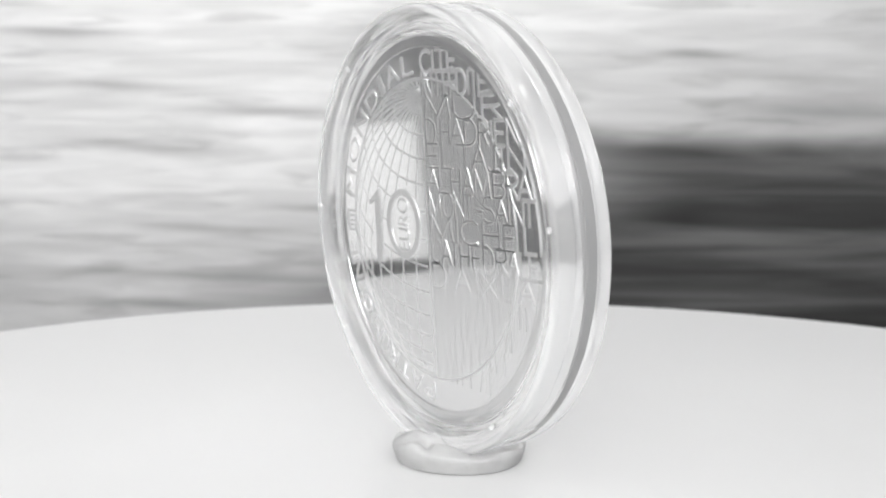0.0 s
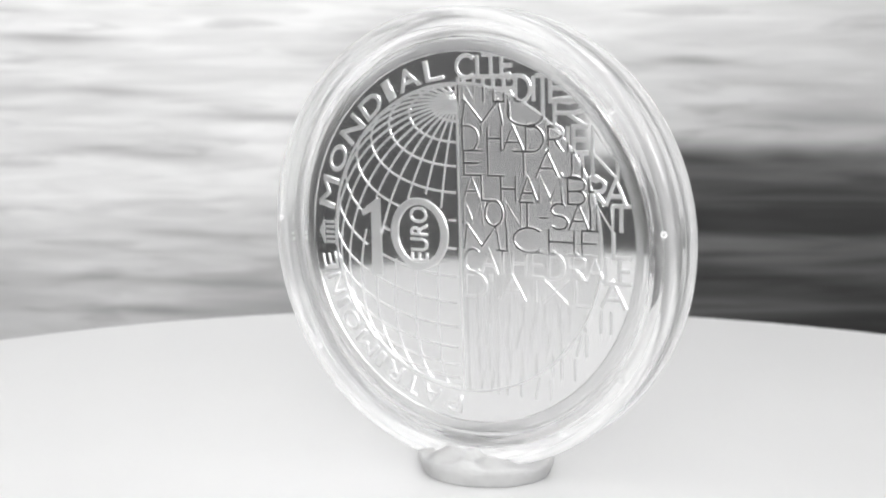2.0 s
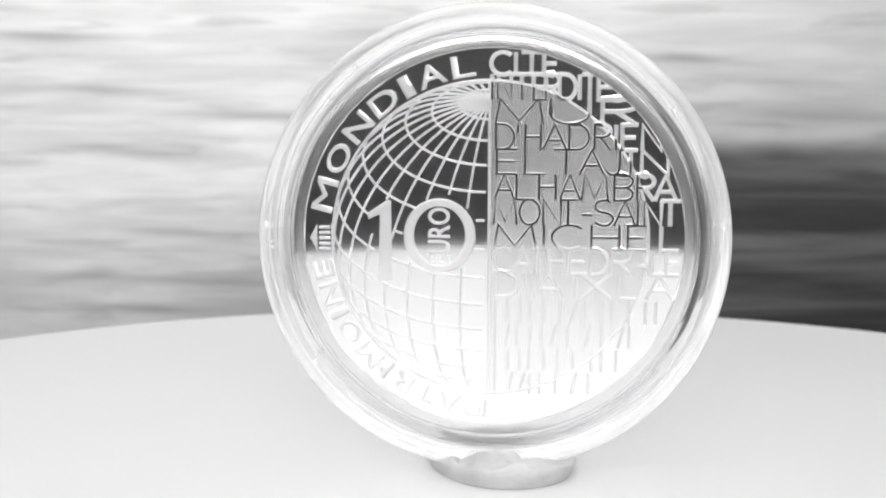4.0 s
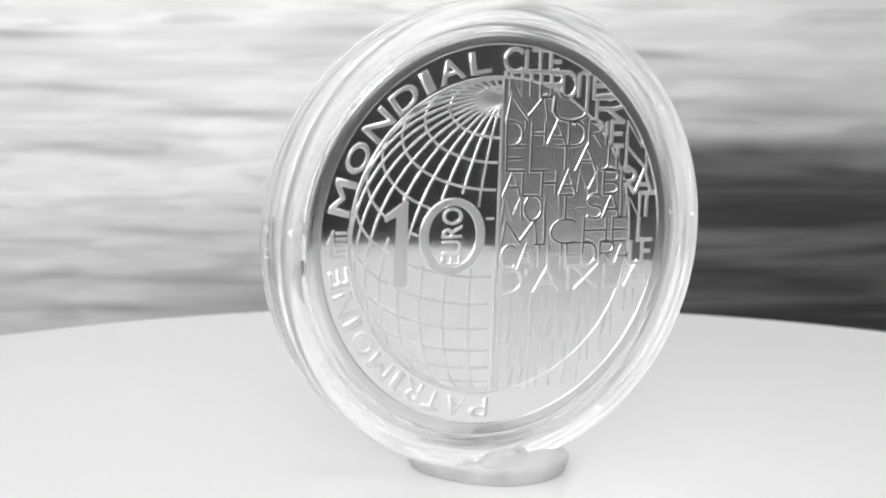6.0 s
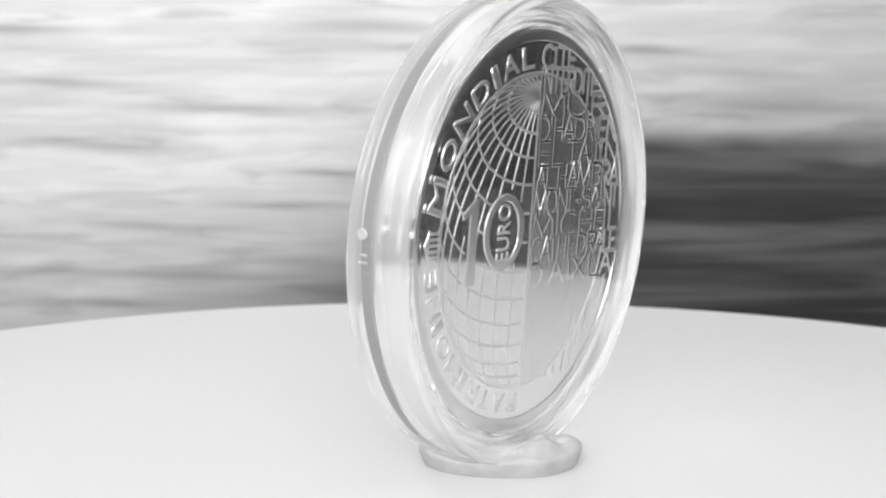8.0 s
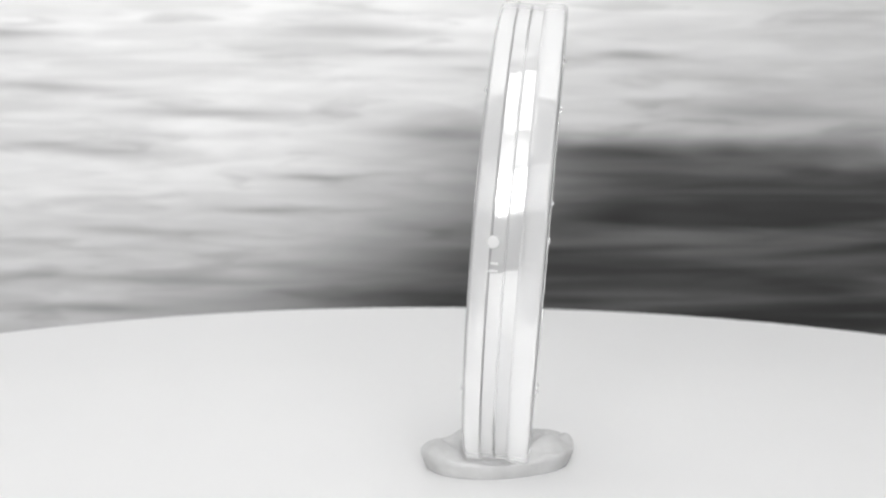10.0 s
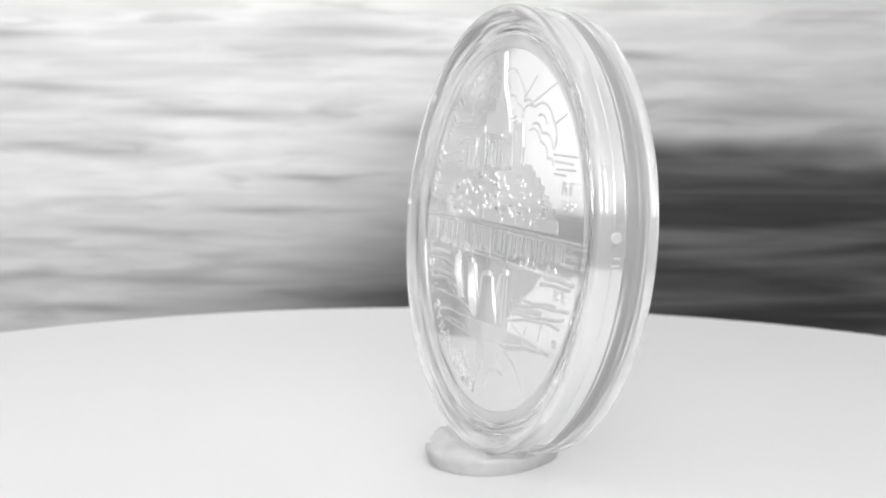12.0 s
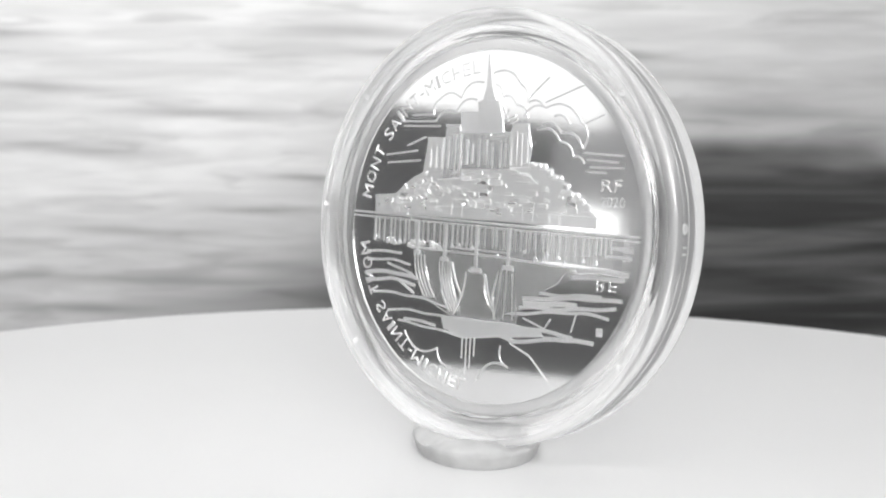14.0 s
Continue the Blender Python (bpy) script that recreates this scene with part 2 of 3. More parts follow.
# openings and tones of this unseen wall are set by what the coin mirrors
LEFT = ((RY0, -1.25, RZ0, LOWER_TOP, mat_dark), (RY0, -1.25, LOWER_TOP, RZ1, mat_white), (-1.25, -0.85, RZ0, -0.22, mat_dark), (-1.25, -0.85, 0.12, RZ1, mat_white),
        (-0.85, -0.50, RZ0, 0.0, mat_dark), (-0.85, -0.50, 0.0, LOWER_TOP, mat_mid), (-0.85, -0.50, LOWER_TOP, RZ1, mat_white), (-0.50, -0.40, RZ0, 0.03, mat_dark),
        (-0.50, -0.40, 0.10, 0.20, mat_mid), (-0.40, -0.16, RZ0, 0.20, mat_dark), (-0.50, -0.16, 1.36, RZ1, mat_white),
        (-0.16, 0.0, RZ0, LOWER_TOP, mat_mid), (-0.16, 0.0, LOWER_TOP, RZ1, mat_white), (0.0, 0.20, RZ0, 0.14, mat_mid), (0.0, 0.20, 1.36, RZ1, mat_white),
        (0.20, 0.60, RZ0, LOWER_TOP, mat_mid), (0.20, RY1, 0.60, RZ1, mat_white), (0.20, 0.60, LOWER_TOP, 0.60, mat_white), (0.60, 1.26, RZ0, -0.60, mat_mid), (0.60, 1.26, -0.06, 0.01, mat_white), (0.60, 0.83, 0.01, 0.60, mat_mid),
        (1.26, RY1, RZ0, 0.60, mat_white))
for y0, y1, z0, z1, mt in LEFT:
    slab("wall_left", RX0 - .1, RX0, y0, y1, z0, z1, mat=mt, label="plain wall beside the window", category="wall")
slab("plinth", -0.32, 0.50, -0.16, 0.295, RZ0, -0.045, mat=mat_table, label="plain dark plinth under the turntable", category="plinth")

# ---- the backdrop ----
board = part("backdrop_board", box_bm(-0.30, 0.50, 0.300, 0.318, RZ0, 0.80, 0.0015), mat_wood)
tagged(board, "bleached wooden backdrop board with horizontal grain and shade painted in low on one side", "board")


# ---- turntable ----
def turntable():
    t = tagged(new("turntable"), "round white glossy display turntable, slowly turning", "turntable")
    body = lathe_bm([(0, -0.045), (0.075, -0.045), (0.078, -0.042), (0.078, -0.014), (0.070, -0.0125), (0, -0.0125)], 96, closed=False)
    part("base", body, mat_base, t, "grey plastic turntable base")
    R = PLATTER_R
    prof = [(0, -0.012), (R - 0.002, -0.012), (R - .0006, -0.0114), (R, -0.010), (R, -0.0018), (R - .0004, -0.0008), (R - .0012, -.0002), (R - 0.002, 0), (0, 0)]
    return t, part("platter", lathe_bm(prof, 256, closed=False), mat_platter, t, "white glossy round platter")


table_turn, platter = turntable()

# ---- capsule ----
R_OUT = 21.4


def half_profile(side):
    """Outside of one half of the snap capsule from the seam to the middle of its window, in mm."""
    p = [(R_OUT - .13, 0.10), (R_OUT - .12, 1.10), (R_OUT - .02, 1.22), (R_OUT, 1.35), (R_OUT, 2.35), (R_OUT - .05, 2.52), (R_OUT - .18, 2.66), (R_OUT - .42, 2.74), (R_OUT - .72, 2.74),
         (R_OUT - .95, 2.68), (R_OUT - 1.08, 2.58), (19.75, 2.52), (19.66, 2.47), (19.6, 2.40), (18.95, 2.38), (18.8, 2.46), (18.7, 2.46), (18.6, 2.46), (0, 2.46)]
    deeper = 0.42 if side == 1 else 0.0          # the front half is the deeper one
    return [(r * MM, -side * (h + (deeper if h > 2.2 else 0)) * MM) for r, h in p]


def capsule():
    c = tagged(new("coin_capsule"), "clear round plastic coin capsule standing on edge in putty", "coin capsule")
    outside = half_profile(1)[::-1] + [((R_OUT - .25) * MM, 0.0)] + half_profile(-1)
    shell = part("shell", lathe_bm(outside, 640, "Y", closed=False), mat_acrylic, c, angle=32)
    # the hollow for the coin: its faces look inward, to the air
    hollow = [(r * MM, h * MM) for r, h in ((0, -1.5), (18.62, -1.5), (18.72, -1.4), (18.72, 1.4), (18.62, 1.5), (0, 1.5))]
    inner = part("hollow", lathe_bm(hollow, 640, "Y", closed=False), mat_acrylic, c, angle=14)
    inner.data.flip_normals()
    for ob in (shell, inner):
        ob.visible_shadow = False
    return c


cap = capsule()

# ---- coin ----
TH = 1.30


def coin():
    prof = []
    for s in (1, -1):
        q = [(0, TH - .12), (17.38, TH - .12), (17.5, TH), (18.2, TH), (18.42, TH - .10), (18.5, TH - .3)]
        q = [(r * MM, -s * h * MM) for r, h in q]
        prof += q if s == 1 else q[::-1]
    c = part("silver_coin", lathe_bm(prof, 256, "Y", closed=False), mat_mirror)
    return tagged(c, "proof-struck silver ten euro coin with mirror fields and frosted relief", "coin")


silver = coin()

# ---- relief of the coin ----
FIELD = TH - 0.12


def on_front(u, v, h):
    return (u * MM, -(FIELD + 0.7 * h) * MM, v * MM)


def on_back(u, v, h):
    return (-u * MM, (FIELD + 0.75 * h) * MM, v * MM)


def ribbon(bm, pts, width, h, place, taper=0.55):
    """A raised line with sloping flanks along the points (mm)."""
    rows = []
    for k, (u, v) in enumerate(pts):
        a, c = pts[max(0, k - 1)], pts[min(len(pts) - 1, k + 1)]
        du, dv = c[0] - a[0], c[1] - a[1]
        n = math.hypot(du, dv) or 1.0
        nu, nv = -dv / n * width / 2, du / n * width / 2
        rows.append([bm.verts.new(place(u + nu * s, v + nv * s, q)) for s, q in ((1, 0), (taper, h), (-taper, h), (-1, 0))])
    for a, c in zip(rows, rows[1:]):
        for k in range(3):
            bm.faces.new((a[k], a[k + 1], c[k + 1], c[k]))
    for r in (rows[0], rows[-1]):
        bm.faces.new(r)
    return bm


rough_top = random.Random(21)


def block(bm, outline, h, place, inset=0.06, low=0.0, uneven=0.0):
    """A raised plate with that outline and chamfered flanks."""
    cu, cv = sum(p[0] for p in outline) / len(outline), sum(p[1] for p in outline) / len(outline)
    base = [bm.verts.new(place(u, v, low)) for u, v in outline]
    tu, tv = rough_top.uniform(-uneven, uneven), rough_top.uniform(-uneven, uneven)
    top = []
    for u, v in outline:
        d = math.hypot(u - cu, v - cv) or 1
        k = max(0.2, 1 - inset / d)
        top.append(bm.verts.new(place(cu + (u - cu) * k, cv + (v - cv) * k, h + tu * (u - cu) + tv * (v - cv))))
    n = len(base)
    for k in range(n):
        bm.faces.new((base[k], base[(k + 1) % n], top[(k + 1) % n], top[k]))
    bm.faces.new(top)
    bm.faces.new(base[::-1])
    return bm


def rect(u0, u1, v0, v1):
    return [(u0, v0), (u1, v0), (u1, v1), (u0, v1)]


def arc(a, c, bulge, n=10):
    """Points from a to c along an arc that swells by bulge times the chord to its left."""
    (x0, y0), (x1, y1) = a, c
    pts = []
    for k in range(n + 1):
        t = k / n
        s = bulge * 4 * t * (1 - t)
        pts.append((x0 + (x1 - x0) * t - (y1 - y0) * s, y0 + (y1 - y0) * t + (x1 - x0) * s))
    return pts


def text_mesh(text, heavy=0.0, bevel=0.03):
    """Built-in font, cap height about 0.73; x right, y up, z out."""
    cu = bpy.data.curves.new("lettering", "FONT")
    cu.body, cu.offset, cu.extrude, cu.bevel_depth, cu.resolution_u, cu.bevel_resolution = text, heavy, 0.002, bevel, 3, 0
    ob = new("lettering", cu)
    me = bpy.data.meshes.new_from_object(ob.evaluated_get(bpy.context.evaluated_depsgraph_get()))
    bpy.data.objects.remove(ob)
    bpy.data.curves.remove(cu)
    return me


def text_part(name, text, fit, place, h, parent, mat, heavy=0.0, bevel=0.03, label=""):
    """fit(x, y) with x and y in 0..1 of the text's box gives u, v in mm."""
    me = text_mesh(text, heavy, bevel)
    xs, ys, zs = ([v.co[k] for v in me.vertices] for k in range(3))
    x0, x1, y0, y1, z0, z1 = min(xs), max(xs), min(ys), max(ys), min(zs), max(zs)
    bm = bmesh.new()
    bm.from_mesh(me)
    bpy.data.meshes.remove(me)
    for v in bm.verts:
        u, w = fit((v.co.x - x0) / (x1 - x0), (v.co.y - y0) / (y1 - y0))
        v.co = place(u, w, h * max(0.0, v.co.z) / z1)
    return part(name, bm, mat, parent, label, soft=False)


def arc_text(text, az0, az1, r0, r1, place, h, parent, mat, heavy=0.0, flip=1):
    """Letters one by one along a circle, clockwise, their tops outward."""
    wide = {"I": 0.42, "M": 1.25, "-": 0.5, " ": 0.55, "O": 1.15, "N": 1.08, "D": 1.08, "C": 1.05, "L": 0.85, "E": 0.88, "A": 1.05, "T": 0.95, "S": 0.9}
    ws = [wide.get(ch, 1.0) for ch in text]
    gap = 0.24
    total = sum(ws) + gap * (len(text) - 1)
    at = 0.0
    for ch, w in zip(text, ws):
        if ch != " ":
            a0, a1 = az0 + (az1 - az0) * at / total, az0 + (az1 - az0) * (at + w) / total
            lo, hi = (r0, r1) if ch != "-" else (r0 + (r1 - r0) * 0.4, r0 + (r1 - r0) * 0.55)
            am, half = radians((a0 + a1) / 2), math.tan(radians(a0 - a1) / 2) * (r0 + r1) / 2

            def fit(x, y, am=am, half=half, lo=lo, hi=hi):
                s, r = (x - 0.5) * 2 * half, lo + (hi - lo) * y
                return r * math.cos(am) + s * math.sin(am), flip * (r * math.sin(am) - s * math.cos(am))
            text_part("letter", ch, fit, place, h, parent, mat, heavy)
        at += w + gap


def rim(place, nm):
    bm = lathe_bm([(r * MM, 0) for r in (17.36, 17.46, 18.15, 18.4)], 256, "Y", closed=False)
    for v in bm.verts:
        r = math.hypot(v.co.x, v.co.z) / MM
        u, w = v.co.x / MM, v.co.z / MM
        h = 0.18 if 17.4 < r < 18.2 else (0.004 if r < 17.4 else 0.09)
        v.co = place(u if place is on_front else -u, w, h)
    return part(nm, bm, mat_satin, silver, "satin raised rim")


# -- the side with the globe --
GU, GV, GR, POLE = -0.30, 0.05, 14.45, radians(30)


def globe_point(colat, lam):
    c, l = radians(colat), radians(lam)
    x, y, z = math.sin(c) * math.sin(l), math.cos(c), math.sin(c) * math.cos(l)   # y along the pole, z to the viewer
    return GU + GR * x, GV + GR * (y * math.cos(POLE) - z * math.sin(POLE)), y * math.sin(POLE) + z * math.cos(POLE)


def covered(u, v):
    zero = ((u + 4.85) / 3.3) ** 2 + ((v - 0.35) / 3.43) ** 2 < 1
    return zero or (-10.95 < u < -9.3 and -3.9 < v < 3.6)


def grid_line(name, pts):
    run, bm = [], bmesh.new()
    for p in pts + [None]:
        good = p is not None and p[2] > 0.03 and p[0] < GU and not covered(p[0], p[1])
        if good:
            run.append(p[:2])
        else:
            if len(run) > 2:
                ribbon(bm, run, 0.24, 0.07, on_front)
            run = []
    if bm.verts:
        part(name, bm, mat_frost, silver)
    else:
        bm.free()


def globe():
    for k in range(1, 15):
        grid_line("globe_parallel", [globe_point(10.62 * k, lam) for lam in range(-182, 4, 2)])
    for k in range(1, 17):
        grid_line("globe_meridian", [globe_point(c, -10.59 * k) for c in range(1, 170, 2)])
    limb = [(GU + GR * math.cos(radians(a)), GV + GR * math.sin(radians(a))) for a in range(90, 271, 3)]
    part("globe_outline", ribbon(bmesh.new(), limb, 0.26, 0.07, on_front), mat_frost, silver)
    right = [(GU + GR * math.cos(radians(a)), GV + GR * math.sin(radians(a))) for a in range(-90, 91, 3)]
    part("globe_panel", block(bmesh.new(), right, 0.03, on_front, 0.05), mat_panel, silver, "satin half of the globe under the lettering", soft=False)
    part("globe_arc", ribbon(bmesh.new(), right, 0.26, 0.085, on_front), mat_frost, silver)
    part("dividing_line", ribbon(bmesh.new(), [(GU, -14.3), (GU, 14.5)], 0.3, 0.09, on_front), mat_frost, silver)


def round_stroke(cx, cy, rx, ry, a0, a1, n=16):
    return [(cx + rx * math.cos(radians(a0 + (a1 - a0) * k / n)), cy + ry * math.sin(radians(a0 + (a1 - a0) * k / n))) for k in range(n + 1)]


# single-line capitals in a unit box, each a set of strokes
BOWL = round_stroke(0.5, 0.75, 0.5, 0.25, 90, -90, 10)
STROKES = {
    "A": [[(0, 0), (0.5, 1), (1, 0)], [(0.2, 0.36), (0.8, 0.36)]],
    "B": [[(0, 0), (0, 1), (0.5, 1)] + BOWL + [(0, 0.5)], [(0.5, 0.5)] + round_stroke(0.55, 0.25, 0.45, 0.25, 90, -90, 10) + [(0, 0)]],
    "C": [round_stroke(0.55, 0.5, 0.55, 0.5, 45, 315, 22)],
    "D": [[(0, 0), (0, 1), (0.35, 1)] + round_stroke(0.35, 0.5, 0.65, 0.5, 90, -90, 16) + [(0, 0)]],
    "E": [[(1, 1), (0, 1), (0, 0), (1, 0)], [(0, 0.5), (0.85, 0.5)]],
    "H": [[(0, 0), (0, 1)], [(1, 0), (1, 1)], [(0, 0.5), (1, 0.5)]],
    "I": [[(0.5, 0), (0.5, 1)]],
    "J": [[(0.85, 1), (0.85, 0.3)] + round_stroke(0.45, 0.28, 0.40, 0.28, 0, -160, 8)],
    "L": [[(0, 1), (0, 0), (1, 0)]],
    "M": [[(0, 0), (0.1, 1), (0.5, 0.12), (0.9, 1), (1, 0)]],
    "N": [[(0, 0), (0, 1), (1, 0), (1, 1)]],
    "O": [round_stroke(0.5, 0.5, 0.5, 0.5, 0, 360, 28)],
    "P": [[(0, 0), (0, 1), (0.5, 1)] + BOWL + [(0, 0.5)]],
    "R": [[(0, 0), (0, 1), (0.5, 1)] + BOWL + [(0, 0.5)], [(0.4, 0.5), (1, 0)]],
    "S": [round_stroke(0.5, 0.76, 0.45, 0.24, 35, 270, 12) + round_stroke(0.5, 0.26, 0.5, 0.26, 90, -150, 12)],
    "T": [[(0.5, 0), (0.5, 1)], [(0, 1), (1, 1)]],
    "U": [[(0, 1), (0, 0.4)] + round_stroke(0.5, 0.4, 0.5, 0.4, 180, 360, 14) + [(1, 1)]],
    "X": [[(0, 0), (1, 1)], [(0, 1), (1, 0)]],
    "'": [[(0.5, 0.68), (0.5, 1)]],
    "-": [[(0, 0.42), (1, 0.42)]],
}


def stroke(bm, pts, width, h, place, taper):
    """A raised line with mitred corners, polished on top and frosted on its flanks."""
    rows, n = [], len(pts)
    for k, p in enumerate(pts):
        legs = []
        for i in (k - 1, k):
            if not 0 <= i < n - 1:
                continue
            a, c = pts[i], pts[i + 1]
            d = math.hypot(c[0] - a[0], c[1] - a[1]) or 1.0
            legs.append((-(c[1] - a[1]) / d, (c[0] - a[0]) / d))
        nu, nv = sum(q[0] for q in legs) / len(legs), sum(q[1] for q in legs) / len(legs)
        m = max(0.22, nu * nu + nv * nv)
        nu, nv = nu / m * width / 2, nv / m * width / 2
        rows.append([bm.verts.new(place(p[0] + nu * s, p[1] + nv * s, q)) for s, q in ((1, 0), (taper, h), (-taper, h), (-1, 0))])
    for a, c in zip(rows, rows[1:]):
        for k in range(3):
            bm.faces.new((a[k], a[k + 1], c[k + 1], c[k])).material_index = 1 if k == 1 else 0
    for r in (rows[0], rows[-1]):
        bm.faces.new(r)


def stroke_line(text, v0, v1, edges, label="raised line of thin capital letters"):
    """One line of letters; edges holds where each letter begins and ends along the line, in mm."""
    bm = bmesh.new()
    for k, ch in enumerate(text):
        u0, u1 = edges[2 * k], edges[2 * k + 1]
        for j, pts in enumerate(STROKES[ch]):
            stroke(bm, [(u0 + (u1 - u0) * x, v0 + (v1 - v0) * y) for x, y in pts], 0.40, 0.095 + 0.004 * j + 0.001 * (k % 3), on_front, 0.55)
    ob = part("lettering_line", bm, mat_frost, silver, label, soft=False)
    ob.data.materials.append(mat_line)


def front_text():
    stroke_line("CITE", 15.0, 17.0, (-0.2, 1.7, 1.8, 2.2, 2.5, 4.3, 4.5, 5.8))
    stroke_line("INTERDITE", 12.8, 15.05, (-0.3, 0.1, 0.4, 1.6, 1.6, 3.5, 3.6, 4.8, 4.7, 5.9, 5.9, 7.35, 7.5, 7.9, 7.9, 9.3, 9.35, 10.8))
    stroke_line("MUR", 10.65, 12.9, (0.2, 4.5, 5.15, 8.6, 9.75, 12.7))
    stroke_line("D'HADRIEN", 8.35, 10.6, (0.25, 1.9, 2.0, 2.5, 2.9, 4.3, 4.5, 6.6, 6.85, 8.6, 9.1, 10.5, 10.8, 11.2, 11.55, 12.95, 13.35, 15.0))
    stroke_line("ELTAJIN", 6.1, 8.35, (0.35, 2.2, 2.9, 4.65, 5.5, 7.7, 7.8, 10.0, 10.1, 11.6, 12.1, 12.6, 13.35, 15.7))
    stroke_line("ALHAMBRA", 3.8, 6.1, (0.15, 1.95, 2.15, 3.8, 4.2, 5.7, 6.05, 7.9, 8.05, 10.4, 10.95, 12.6, 13.0, 14.5, 14.55, 16.5))
    stroke_line("MONT-SAINT", 1.5, 3.8, (0.1, 2.2, 2.45, 4.3, 4.6, 6.2, 6.1, 7.6, 8.1, 9.0, 9.2, 10.9, 11.0, 12.9, 12.9, 13.3, 13.7, 15.2, 15.1, 16.9))
    stroke_line("MICHEL", -0.75, 1.5, (0.15, 3.95, 4.4, 5.0, 5.4, 8.3, 9.0, 11.5, 12.25, 13.9, 15.25, 16.9))
    stroke_line("CATHEDRALE", -3.0, -0.75, (0.2, 1.8, 1.95, 3.65, 3.5, 4.9, 5.2, 6.6, 7.2, 8.6, 8.95, 10.5, 10.9, 12.5, 12.65, 14.3, 14.45, 15.7, 15.8, 16.9))
    stroke_line("D'AIXLA", -5.25, -3.0, (0.2, 2.4, 2.7, 3.2, 3.8, 6.5, 7.3, 7.8, 8.2, 10.8, 11.6, 13.2, 14.0, 16.4))
    # the lines below cannot be read: upright and slanting strokes of their size
    rng = random.Random(4)
    for v0 in (-7.6, -9.9, -12.2, -14.4):
        end = math.sqrt(17.2 ** 2 - v0 ** 2) - 0.4
        bm = bmesh.new()
        u = 0.3
        while u < end:
            slant = rng.choice((0, 0, 0, 0, 0.5))
            stroke(bm, [(u, v0), (u + slant, v0 + 2.1)], 0.30, 0.06, on_front, 0.55)
            u += rng.uniform(0.8, 1.7)
        part("plain_bar_line", bm, mat_satin, silver, soft=False).data.materials.append(mat_line)
    arc_text("PATRIMOINE", 268, 187.5, 15.0, 16.8, on_front, 0.1, silver, mat_frost, -0.015)
    arc_text("MONDIAL", 171.0, 96.0, 14.95, 16.95, on_front, 0.11, silver, mat_frost, -0.012)
    # a little columned front between the two words
    part("emblem", block(bmesh.new(), [(-16.9, 0.05), (-16.2, 1.35), (-16.2, -1.3)], 0.1, on_front, 0.05), mat_frost, silver)
    for k in range(5):
        v = -1.0 + 0.5 * k
        part("emblem_bar", block(bmesh.new(), rect(-16.05, -15.0, v - .14, v + .14), 0.1, on_front, 0.05), mat_frost, silver)
    part("emblem_base", block(bmesh.new(), rect(-14.9, -14.65, -1.35, 1.4), 0.1, on_front, 0.05), mat_frost, silver)


def numerals():
    one = [(-10.5, -3.95), (-9.25, -3.95), (-9.3, 3.6), (-9.65, 3.6), (-11.55, 2.35), (-11.45, 1.85), (-10.35, 2.35)]
    part("numeral_one", block(bmesh.new(), one, 0.14, on_front, 0.05), mat_frost, silver, "frosted raised figure one")
    bm = bmesh.new()
    n, rings = 64, []
    for a, b, h in ((3.32, 3.45, 0), (3.22, 3.35, 0.14), (2.45, 2.85, 0.14), (2.35, 2.75, 0)):
        rings.append([bm.verts.new(on_front(-4.85 + a * math.cos(2 * math.pi * k / n), 0.35 + b * math.sin(2 * math.pi * k / n), h)) for k in range(n)])
    for p, q in zip(rings, rings[1:]):
        for k in range(n):
            bm.faces.new((p[k], p[(k + 1) % n], q[(k + 1) % n], q[k]))
    part("numeral_zero", bm, mat_frost, silver, "frosted raised figure zero")
    text_part("lettering_euro", "EURO", lambda x, y: (-3.85 - 2.1 * y, -2.35 + 5.3 * x), on_front, 0.1, silver, mat_frost, -0.01, 0.03, "small word set upright inside the zero")


rim(on_front, "rim")
rim(on_back, "rim")
globe()
numerals()
front_text()


# -- the side with the island abbey --
def back(name, bm, label="", mat=None):
    return part(name, bm, mat or mat_frost, silver, label, soft=False)


def line(name, pts, w=0.2, h=0.07):
    return back(name, ribbon(bmesh.new(), pts, w, h, on_back))


HILL = ((-14.4, 0.9), (-14.5, 2.7), (-11.7, 2.9), (-9.5, 4.6), (-7.6, 5.5), (-3.0, 6.1), (3.0, 6.1), (6.7, 6.2), (7.5, 5.4), (8.8, 5.0), (9.5, 3.9), (10.4, 3.6), (11.7, 2.4), (12.4, 1.9), (12.7, 0.9))


def hill_top(u):
    return float(np.interp(u, [p[0] for p in HILL[1:-1]], [p[1] for p in HILL[1:-1]]))


def clump(name, u, v, r, h, rng):
    pts = [(u + r * math.cos(a) * rng.uniform(.85, 1.1), v + r * .85 * math.sin(a) * rng.uniform(.85, 1.1)) for a in np.linspace(0, 2 * math.pi, 11)[:-1]]
    back(name, block(bmesh.new(), pts, h, on_back, r * 0.45, 0, 0.05))


def edged(name, outline, h, label="", mat=None):
    """A raised plate whose upper edge carries a thin bright lip."""
    back(name, block(bmesh.new(), outline, h, on_back, 0.12, 0, 0.03), label, mat)
    top = max(p[1] for p in outline) - 0.45
    lip = [p for p in outline if p[1] > top]
    if len(lip) > 1:
        back("lip", ribbon(bmesh.new(), lip, 0.17, h + 0.10, on_back))


